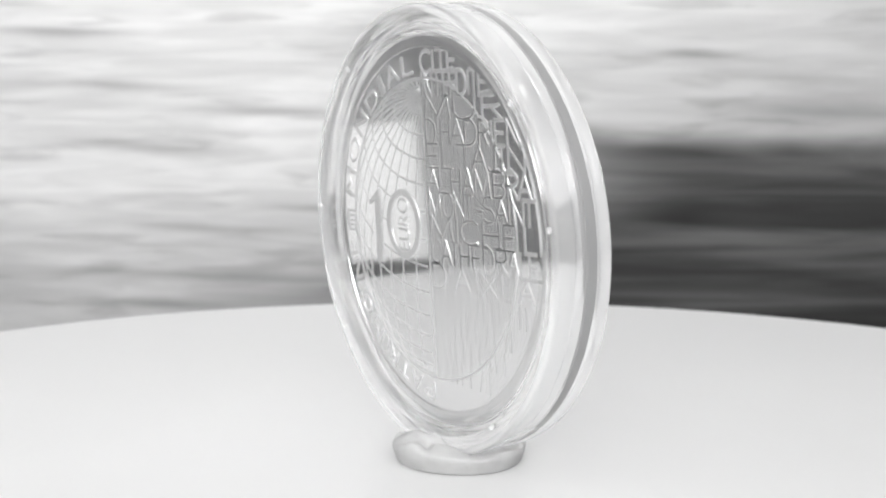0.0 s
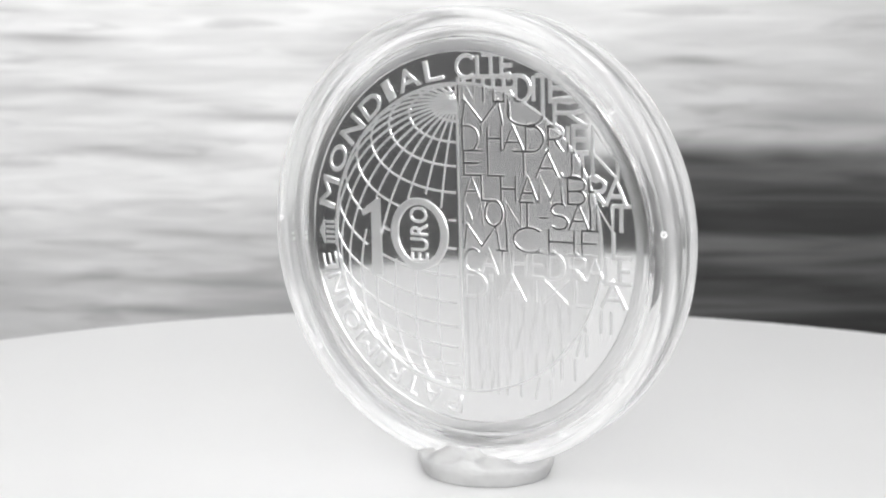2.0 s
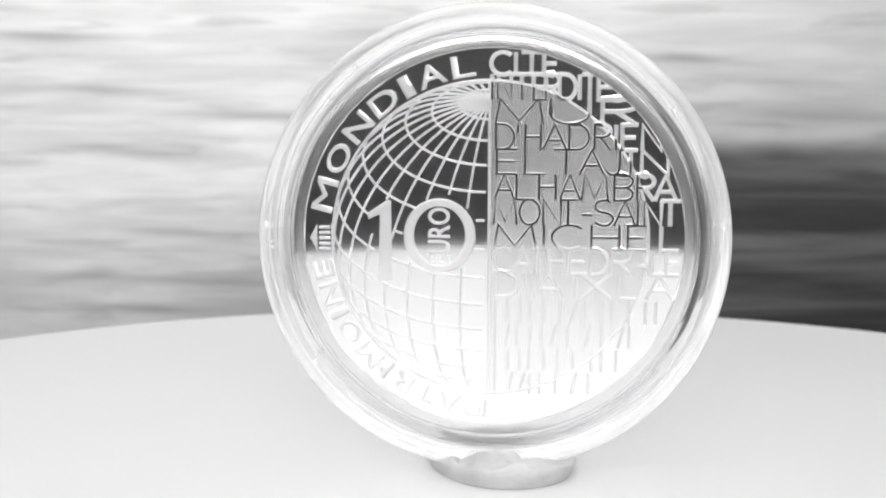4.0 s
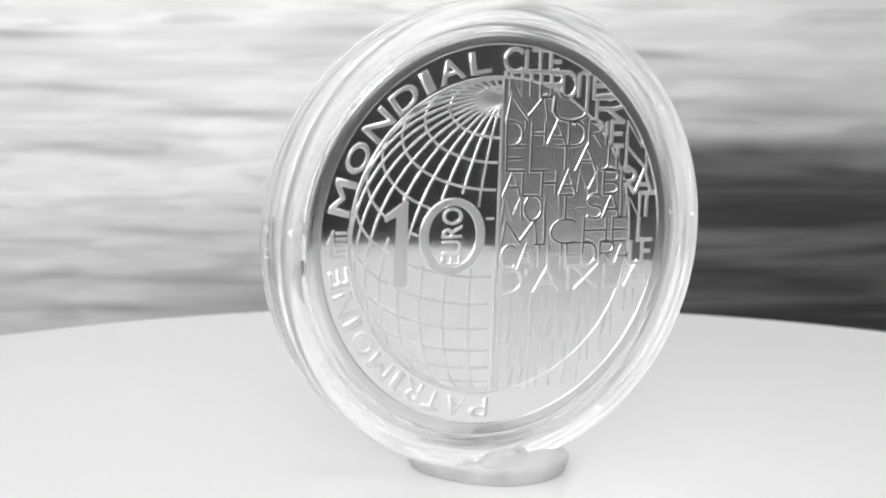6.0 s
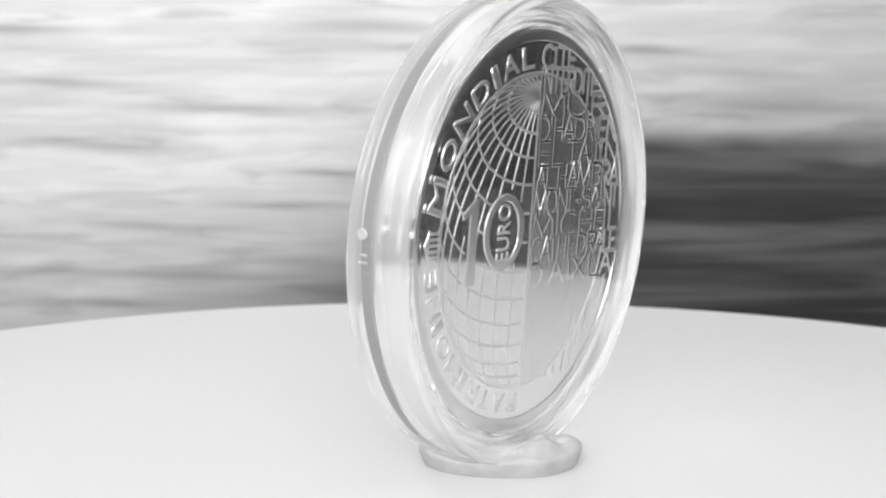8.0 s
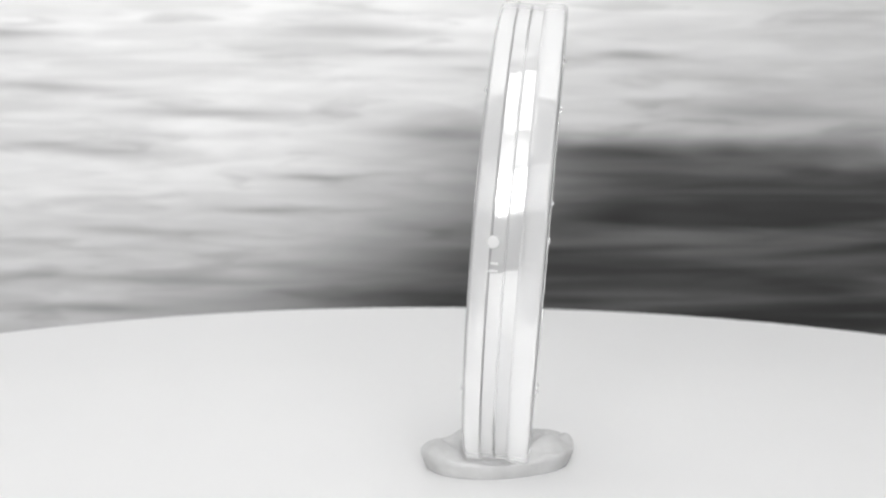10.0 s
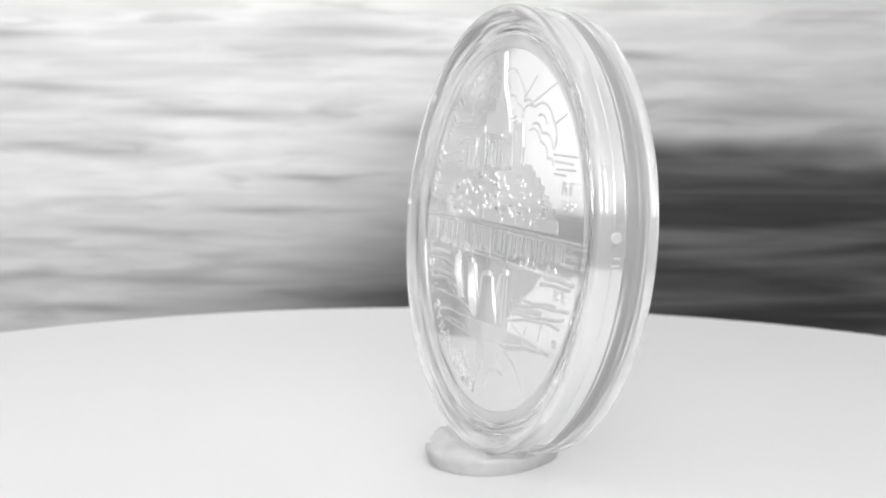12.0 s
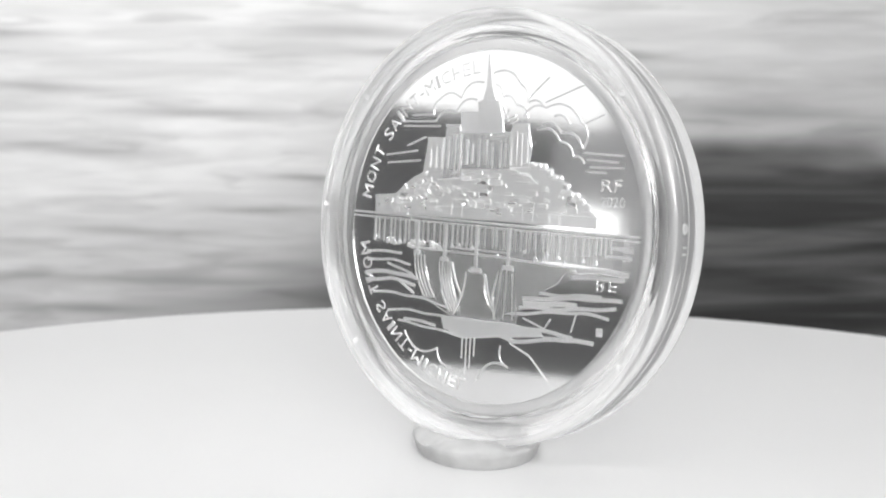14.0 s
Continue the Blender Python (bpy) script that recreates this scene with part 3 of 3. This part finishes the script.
def abbey():
    rng = random.Random(11)
    back("hill", block(bmesh.new(), HILL, 0.06, on_back, 0.3), "frosted rocky island")
    edged("abbey_wing", [(-8.2, 5.2), (-7.7, 8.7), (-5.6, 8.7), (-5.2, 5.2)], 0.12)
    edged("abbey_wing", [(-5.6, 4.6), (-5.4, 10.0), (-3.5, 10.0), (-3.2, 4.8)], 0.14, "", mat_satin)
    edged("abbey_tower", [(-3.6, 9.2), (-3.6, 11.3), (-1.4, 11.3), (-1.4, 9.2)], 0.14)
    edged("abbey_hall", [(-3.3, 5.6), (-3.4, 9.3), (2.6, 9.3), (2.7, 5.7)], 0.16, "satin front of the abbey hall", mat_satin)
    edged("abbey_wing", [(2.5, 6.0), (2.4, 9.2), (2.8, 10.1), (4.6, 10.1), (5.1, 8.0), (4.9, 6.0)], 0.14)
    edged("abbey_tower", [(-1.5, 9.2), (-1.5, 12.2), (-0.9, 12.5), (1.0, 12.4), (1.6, 10.8), (1.8, 9.2)], 0.20)
    back("spire", block(bmesh.new(), [(-1.1, 11.8), (0.95, 11.8), (0.2, 13.8), (-0.28, 17.0), (-0.46, 17.0), (-0.62, 13.8)], 0.22, on_back, 0.12), "slender raised spire")
    line("roof_line", [(-5.3, 10.0), (-3.6, 9.85), (-3.5, 9.4), (0.2, 9.3), (0.3, 8.9), (2.5, 9.1)], 0.17, 0.24)
    u = -7.4
    while u < 4.7:                                      # buttresses between the tall windows
        low, high = (5.6, 8.3) if u < -5.4 else ((5.4, 9.5) if u < -3.4 else ((5.9, 8.9) if u < 2.6 else (6.2, 9.6)))
        back("abbey_buttress", block(bmesh.new(), rect(u, u + rng.uniform(.16, .34), low + rng.uniform(-.1, .3), high - rng.uniform(0, .7)), 0.22 + rng.uniform(-.02, .04), on_back, 0.07, 0, 0.04))
        u += rng.uniform(0.5, 0.95)
    for a, c in (((1.5, 11.6), (2.2, 10.4)), ((2.2, 11.6), (1.6, 10.5)), ((2.0, 10.6), (3.0, 11.0)), ((1.2, 12.2), (1.9, 11.0)), ((2.4, 10.2), (3.2, 10.6))):
        line("pinnacle", [a, ((a[0] + c[0]) / 2 + .1, (a[1] + c[1]) / 2), c], 0.16, 0.15)
    # terraces: long stepped walls, with houses between
    line("terrace_wall", arc((-4.3, 4.3), (3.6, 5.6), 0.09, 14), 0.2, 0.16)
    for k in range(46):
        u, run = rng.uniform(-13.6, 9.5), rng.uniform(0.8, 2.6)
        v = rng.uniform(1.3, max(1.5, min(hill_top(u), hill_top(u + run)) - 0.4))
        pts = [(u, v)]
        while pts[-1][0] < min(u + run, 12.0):
            x, y = pts[-1]
            pts += [(x + rng.uniform(.3, .8), y + rng.uniform(-.06, .06))]
            if rng.random() < 0.5:
                pts += [(pts[-1][0] + .05, pts[-1][1] - rng.uniform(.15, .4))]
        line("terrace_wall", pts, rng.uniform(.12, .2), rng.uniform(.13, .18))
    for k in range(85):
        u = rng.uniform(-13.8, 11.6)
        v, w, t = rng.uniform(1.2, max(1.4, hill_top(u) - 0.7)), rng.uniform(0.25, 0.75), rng.uniform(.22, .5)
        roof = [(u - w, v), (u + w, v), (u + w, v + t), (u + w * .6, v + t * 1.35), (u - w * .7, v + t * 1.35), (u - w, v + t)]
        back("house", block(bmesh.new(), roof, rng.uniform(.11, .18), on_back, 0.10, 0, 0.16), "", mat_satin if k % 4 == 0 else mat_frost)
    for u in np.arange(5.4, 12.2, 0.62):                # trees down the slope
        clump("tree", u, hill_top(u) - rng.uniform(0, .25), rng.uniform(.38, .6), rng.uniform(.13, .2), rng)
    for k in range(34):
        u = rng.uniform(-11.2, -6.0)
        clump("tree", u, rng.uniform(2.2, hill_top(u) - 0.1), rng.uniform(.2, .36), rng.uniform(.13, .2), rng)
    back("rampart", block(bmesh.new(), [(-14.3, 0.85), (12.7, 0.55), (12.7, 1.6), (-14.3, 2.0)], 0.11, on_back, 0.05), "", mat_frost)
    line("rampart_edge", [(-14.3, 2.0), (-8.0, 1.95), (-7.9, 1.75), (1.0, 1.85), (1.1, 1.6), (12.7, 1.6)], 0.16, 0.17)
    for u0, u1, v0, v1 in ((-4.2, -2.9, 0.95, 2.2), (4.4, 5.6, 0.8, 2.1), (-11.7, -11.5, 0.9, 1.9), (8.5, 8.7, 0.7, 1.6)):
        line("gatehouse", [(u0, v0), (u0, v1), (u1, v1), (u1, v0)], 0.17, 0.19)


def rail_v(u):
    return 0.85 - 0.0235 * (u + 17.2)


def bridge():
    for off, w in ((0.0, 0.2), (-0.42, 0.16)):
        line("bridge_rail", [(u, rail_v(u) + off) for u in np.linspace(-17.2, 17.2, 12)], w, 0.2)
    back("bridge_side", block(bmesh.new(), [(-14.6, -2.2), (15.6, -3.0), (15.6, 0.0), (-14.6, 0.75)], 0.05, on_back, 0.05), "", mat_satin)
    rng = random.Random(3)
    u = -14.2
    while u < 14.5:
        line("bridge_post", [(u, -2.2 + rng.uniform(0, .4)), (u, rail_v(u) - 0.4)], rng.choice((0.1, 0.14, 0.24)), 0.13)
        u += rng.uniform(0.4, 0.95)
    for k in range(44):
        u = rng.uniform(-14.4, 13) if k % 2 else rng.uniform(-14.4, -5)
        v = -1.7 + rng.uniform(-.5, .2) - 0.02 * (u + 14)
        line("railing_mark", [(u, v - .4), (u + rng.uniform(.1, .25), v), (u + .35, v - .35)], 0.16, 0.15)
    line("deck_edge", [(-9.6, -2.45), (-4.9, -2.65), (1.8, -2.75), (9.3, -3.2), (15.6, -3.3)], 0.2, 0.16)
    line("deck_edge", [(-4.2, -2.2), (3.0, -2.35)], 0.16, 0.16)
    for u, v0, w in ((-8.4, -2.7, .6), (-4.85, -3.2, .8), (-0.9, -4.0, 1.1), (3.0, -3.5, 1.0)):
        back("pier", block(bmesh.new(), rect(u - .16, u + .16, v0, 0.2), 0.2, on_back, 0.05))
        back("pier_foot", block(bmesh.new(), [(u - w * .75, v0 - .5), (u + w * .75, v0 - .5), (u + w * .7, v0 - .1), (u + w * .25, v0), (u - w * .25, v0), (u - w * .7, v0 - .1)], 0.22, on_back, 0.08))
    # the flared reflections of the piers, with fluting that follows their curve
    for (l0, r0, v0), (l1, r1, v1), mt, flutes in (((-8.9, -7.2, -3.2), (-7.4, -5.7, -7.4), mat_satin, 4), ((-5.6, -3.9, -3.6), (-4.0, -2.3, -8.6), mat_satin, 5),
                                                   ((-1.9, 0.2, -4.5), (-3.0, 1.8, -8.9), mat_satin, 0), ((1.9, 4.0, -3.9), (1.0, 4.4, -8.8), mat_satin, 3)):
        def flank(a, c):
            return [(a + (c - a) * t * t, v0 + (v1 - v0) * t) for t in np.linspace(0, 1, 9)]
        back("pier_reflection", block(bmesh.new(), flank(l0, l1) + flank(r0, r1)[::-1], 0.09, on_back, 0.1), "", mt)
        for k in range(flutes):
            q = (k + 0.5) / flutes
            line("reflection_line", flank(l0 + (r0 - l0) * q, l1 + (r1 - l1) * q), 0.12, 0.14)
    for pts in ([(0.3, -4.6), (0.8, -6.5), (1.8, -8.8)], [(1.9, -4.2), (1.3, -6.6), (1.8, -8.8)], [(-2.0, -4.6), (-2.4, -6.9), (-3.4, -8.9)], [(-5.0, -3.8), (-5.0, -6.8), (-3.9, -8.7)], [(-3.8, -3.7), (-3.4, -5.2), (-2.5, -6.9)]):
        line("reflection_line", pts, 0.18, 0.14)


def wave(bm, knots, width, rng):
    """A ripple through the knots, swelling in the middle."""
    us = np.linspace(knots[0][0], knots[-1][0], 22)
    p = rng.uniform(0, 6)
    vs = np.interp(us, [k[0] for k in knots], [k[1] for k in knots])
    ribbon(bm, [(u, v + 0.06 * math.sin(p + u * 1.3)) for u, v in zip(us, vs)], width, 0.09, on_back)


def ripples():
    rng = random.Random(8)
    mirrored = [(-9.0, -2.5), (10.6, -3.2), (9.6, -3.8), (9.0, -4.7), (7.2, -5.7), (6.4, -6.4), (4.6, -7.8), (4.2, -9.2), (-3.6, -9.2), (-6.8, -7.8), (-8.6, -5.2)]
    back("island_reflection", block(bmesh.new(), mirrored, 0.03, on_back, 0.2), "", mat_satin)
    back("water_glint", block(bmesh.new(), [(-5.0, -9.2), (7.0, -9.3), (7.6, -10.0), (2.2, -10.6), (-2.0, -11.2), (-4.6, -10.4)], 0.05, on_back, 0.3), "", mat_frost)
    for knots in (((-15.3, -3.2), (-10.5, -3.2)), ((-15.2, -4.1), (-11.6, -4.0), (-9.3, -4.3)), ((-12.4, -4.3), (-8.8, -5.4)), ((-15.4, -5.6), (-12.5, -5.2), (-8.4, -5.7)), ((-15.3, -6.4), (-11.9, -5.9), (-8.5, -6.4)),
                  ((-10.6, -6.2), (-8.6, -7.2)), ((-14.2, -7.5), (-11.2, -7.4), (-7.2, -7.7), (-3.8, -8.3)), ((-12.0, -9.2), (-9.1, -9.0), (-4.2, -9.3)), ((-10.6, -10.2), (-6.9, -10.5), (-2.1, -11.0)), ((-9.8, -9.9), (-5.6, -10.2))):
        wave(bm := bmesh.new(), knots, rng.uniform(.24, .42), rng)
        back("ripple", bm)
    for knots in (((4.8, -6.6), (9.9, -6.1), (12.9, -5.9), (15.8, -5.9)), ((4.5, -7.4), (9.3, -7.2), (15.2, -6.6)), ((2.9, -8.3), (7.0, -7.7), (11.6, -7.3), (14.5, -7.6)), ((-4.2, -9.3), (2.1, -9.3), (7.1, -9.4), (10.7, -9.7)),
                  ((2.2, -10.4), (4.0, -10.8), (8.4, -10.2)), ((7.6, -10.2), (11.1, -9.9), (13.0, -10.1)), ((14.5, -1.0), (16.6, -1.2)), ((14.0, -1.9), (16.5, -2.0)), ((10.8, -3.3), (16.3, -3.4)), ((6.8, -5.9), (9.6, -5.9), (13.6, -5.6)),
                  ((10.2, -4.0), (15.9, -3.9)), ((5.0, -7.0), (8.0, -6.8), (11.0, -6.7))):
        wave(bm := bmesh.new(), knots, rng.uniform(.3, .55), rng)
        back("ripple", bm)
    for pts in ([(5.0, -8.4), (7.5, -9.2), (8.2, -8.2)], [(11.0, -7.5), (10.5, -9.2)], [(2.6, -10.0), (4.2, -10.8)], [(8.2, -14.1), (6.0, -12.0), (3.6, -11.0)]):
        line("ripple", pts, 0.2)


def clouds():
    chains = (((-7.1, 11.1), (-6.4, 12.6), (-3.7, 12.7), (-0.9, 14.2)), ((-6.8, 10.4), (-4.2, 11.3), (-1.7, 12.5)), ((-0.1, 15.0), (3.5, 13.9), (4.3, 12.2)), ((0.4, 14.0), (1.4, 12.8), (3.0, 12.0), (4.4, 10.7)),
              ((4.4, 12.2), (6.2, 11.8)), ((3.9, 10.8), (6.5, 11.7)), ((6.5, 11.7), (10.4, 10.4)), ((10.4, 10.4), (10.8, 7.9)), ((6.2, 10.1), (8.3, 9.3), (10.7, 7.9)), ((5.6, 9.6), (8.2, 8.5), (9.7, 7.1), (11.0, 6.5)), ((7.4, 10.9), (9.2, 10.1)))
    for chain in chains:
        for a, c in zip(chain, chain[1:]):
            line("cloud_line", arc(a, c, 0.22), 0.24)
    for a, c in (((-9.9, 11.0), (-7.1, 11.1)), ((-11.4, 10.4), (-6.8, 10.4)), ((-11.0, 9.9), (-6.2, 9.9)), ((-13.2, 6.9), (-9.0, 7.4)), ((-13.0, 6.1), (-8.6, 6.4)), ((-10.4, 7.9), (-8.0, 8.8)),
                 ((10.9, 7.5), (15.2, 7.3)), ((11.2, 6.9), (14.6, 6.7)), ((11.6, 6.2), (15.2, 6.2)), ((11.2, 5.8), (13.4, 5.7)), ((4.3, 12.5), (6.7, 14.6)), ((6.4, 12.2), (10.6, 13.8)), ((10.8, 10.2), (13.0, 11.1))):
        line("sky_line", [a, ((a[0] + c[0]) / 2, (a[1] + c[1]) / 2), c], 0.2)
    # the sky again in the water
    for a, c in (((-9.6, -11.2), (-5.2, -12.5)), ((-5.2, -12.5), (-3.5, -14.2)), ((2.6, -11.4), (3.6, -13.4)), ((3.6, -13.4), (0.0, -15.0))):
        line("cloud_reflection", arc(a, c, -0.25), 0.22)
    for u, low in ((-2.1, -13.2), (-1.6, -14.6), (-1.1, -14.0), (-0.6, -12.8)):
        line("spire_reflection", [(u, -10.9), (u, low)], 0.2)


def back_text():
    for f in (1, -1):
        arc_text("MONT SAINT-MICHEL", 171.5, 95.5, 15.2, 16.5, on_back, 0.09, silver, mat_frost, -0.02, f)
        text_part("lettering", "RF", lambda x, y, f=f: (12.9 + 2.2 * x, f * (4.0 + 1.15 * y)), on_back, 0.08, silver, mat_satin, -0.02)
    text_part("lettering", "2020", lambda x, y: (12.9 + 2.6 * x, 2.6 + 0.95 * y), on_back, 0.08, silver, mat_satin, -0.02)
    back("mint_mark", block(bmesh.new(), rect(13.2, 13.9, -9.3, -8.5), 0.09, on_back, 0.06))


abbey()
bridge()
ripples()
clouds()
back_text()

# ---- moulded marks on the capsule ----
def capsule_marks():
    for az, r, s in ((37, 19.9, 1), (176, 20.6, 1), (-57, 19.9, 1), (215, 19.9, 1), (264, 20.4, 1), (128, 19.9, 1), (5, 20.6, 1), (40, 19.9, -1), (140, 19.9, -1), (215, 20.2, -1), (-40, 19.9, -1), (4, 20.6, -1)):
        bm = bmesh.new()
        bmesh.ops.create_icosphere(bm, subdivisions=2, radius=0.33 * MM)
        bmesh.ops.scale(bm, vec=(1, 0.7, 1), verts=bm.verts)
        bmesh.ops.translate(bm, vec=(r * math.cos(radians(az)) * MM, -s * (2.74 + (0.42 if s == 1 else 0)) * MM, r * math.sin(radians(az)) * MM), verts=bm.verts)
        ob = part("moulded_pip", bm, mat_acrylic, cap)
        ob.visible_shadow = False
    bm = lathe_bm([(0, 0), (0.42 * MM, 0), (0.5 * MM, 0.10 * MM), (0.42 * MM, 0.2 * MM), (0, 0.2 * MM)], 24, "Z", closed=False)
    bmesh.ops.rotate(bm, matrix=Matrix.Rotation(radians(-90), 3, "Y"), verts=bm.verts)
    bmesh.ops.translate(bm, vec=(-(R_OUT - .14) * MM, 1.0 * MM, 1.05 * MM), verts=bm.verts)
    part("gate_mark", bm, mat_gate, cap, "small round white moulding mark on the rim")
    for v, w in ((-1.2, 0.9), (-0.6, 0.6)):
        bm = box_bm(-(R_OUT - .05) * MM, -(R_OUT - .25) * MM, 0.5 * MM, (w + .5) * MM, (v - .08) * MM, (v + .08) * MM)
        part("gate_mark", bm, mat_gate, cap)


capsule_marks()

# ---- putty ----
LOBES = ((0.10, -0.72, 0.5, 1.5), (0.90, 0.20, 0.4, 1.2), (-0.70, 0.55, 0.30, 0.7), (-0.35, 0.8, 0.3, 0.6))      # x, y, width, height

CREASES = ((0.5, 0.8, -0.45, 0.09, 0.5), (0.8, -0.5, 0.50, 0.09, 0.5), (-0.6, 0.7, 0.52, 0.08, 0.5), (0.9, 0.3, -0.62, 0.08, 0.4))      # direction, offset, width, depth


def putty():
    bm = bmesh.new()
    bmesh.ops.create_uvsphere(bm, u_segments=96, v_segments=64, radius=1)
    for v in bm.verts:
        x, y, z = v.co
        a = math.atan2(y, x)
        k = 1 + 0.10 * math.sin(2 * a + 3.2) + 0.03 * math.sin(3 * a + 1.0)
        X, Y = 7.1 * k * x, 7.1 * k * y
        lobes = sum(h * math.exp(-((x - cx) ** 2 + (y - cy) ** 2) / (w * w)) for cx, cy, w, h in LOBES)
        if z < 0:                                     # rounded side, tucked in where it meets the platter
            r = math.hypot(x, y)
            tuck = (r ** 0.10 if r > 1e-6 else 0) / max(r, 1e-6) * (1 - 0.03 * min(1, -z * 2))
            X, Y, Z = X * tuck, Y * tuck, 1.3 * max(0, 1 + z * 1.3)
        else:
            Z = 1.3 + z ** 0.5 * (0.6 + lobes + 0.6 * noise.noise((x * 1.8, y * 1.8, 2.0)) + 0.45 * noise.noise((x * 4, y * 4, 7.0)))
            for nx, ny, off, wide, cut in CREASES:
                Z -= cut * math.exp(-((x * nx + y * ny - off + 0.12 * noise.noise((x * 3, y * 3, 4.0))) / wide) ** 2) * min(1, z * 2)
        groove = 0.75 + (X * X) / (2 * 21.4)          # the capsule is pressed in along x
        if abs(Y) < 3.8:
            d = max(0, abs(Y - 0.2) - 2.7)
            Z = min(Z, groove + d * 2.2)
        v.co = (X * MM, Y * MM, max(0.0, Z) * MM)
    p = part("putty_blob", bm, mat_putty)
    return tagged(p, "small flattened blob of grey putty holding the capsule", "putty")


blob = putty()
PUTTY_LOCAL = pose(-1.90 * MM, (-5.43 + 1.5) * MM, 0)


def motions():
    # the platter runs slightly out of true
    lean = ((0.0, 0.42), (3.0, 0.25), (5.5, 0.08), (8.0, 0.05), (10.5, 0.0), (14.0, 0.0))
    walk(platter, [(r[0], pose(0, 0, 0, float(np.interp(r[0], *zip(*lean)))) @ pose(0, 0, 0, 0, 0, r[1])) for r in ROWS])
    for thing, here in ((cap, COIN_LOCAL), (silver, COIN_LOCAL), (blob, PUTTY_LOCAL)):
        walk(thing, [(r[0], pose(0, 0, 0, 0, 0, r[1]) @ here) for r in ROWS])


motions()
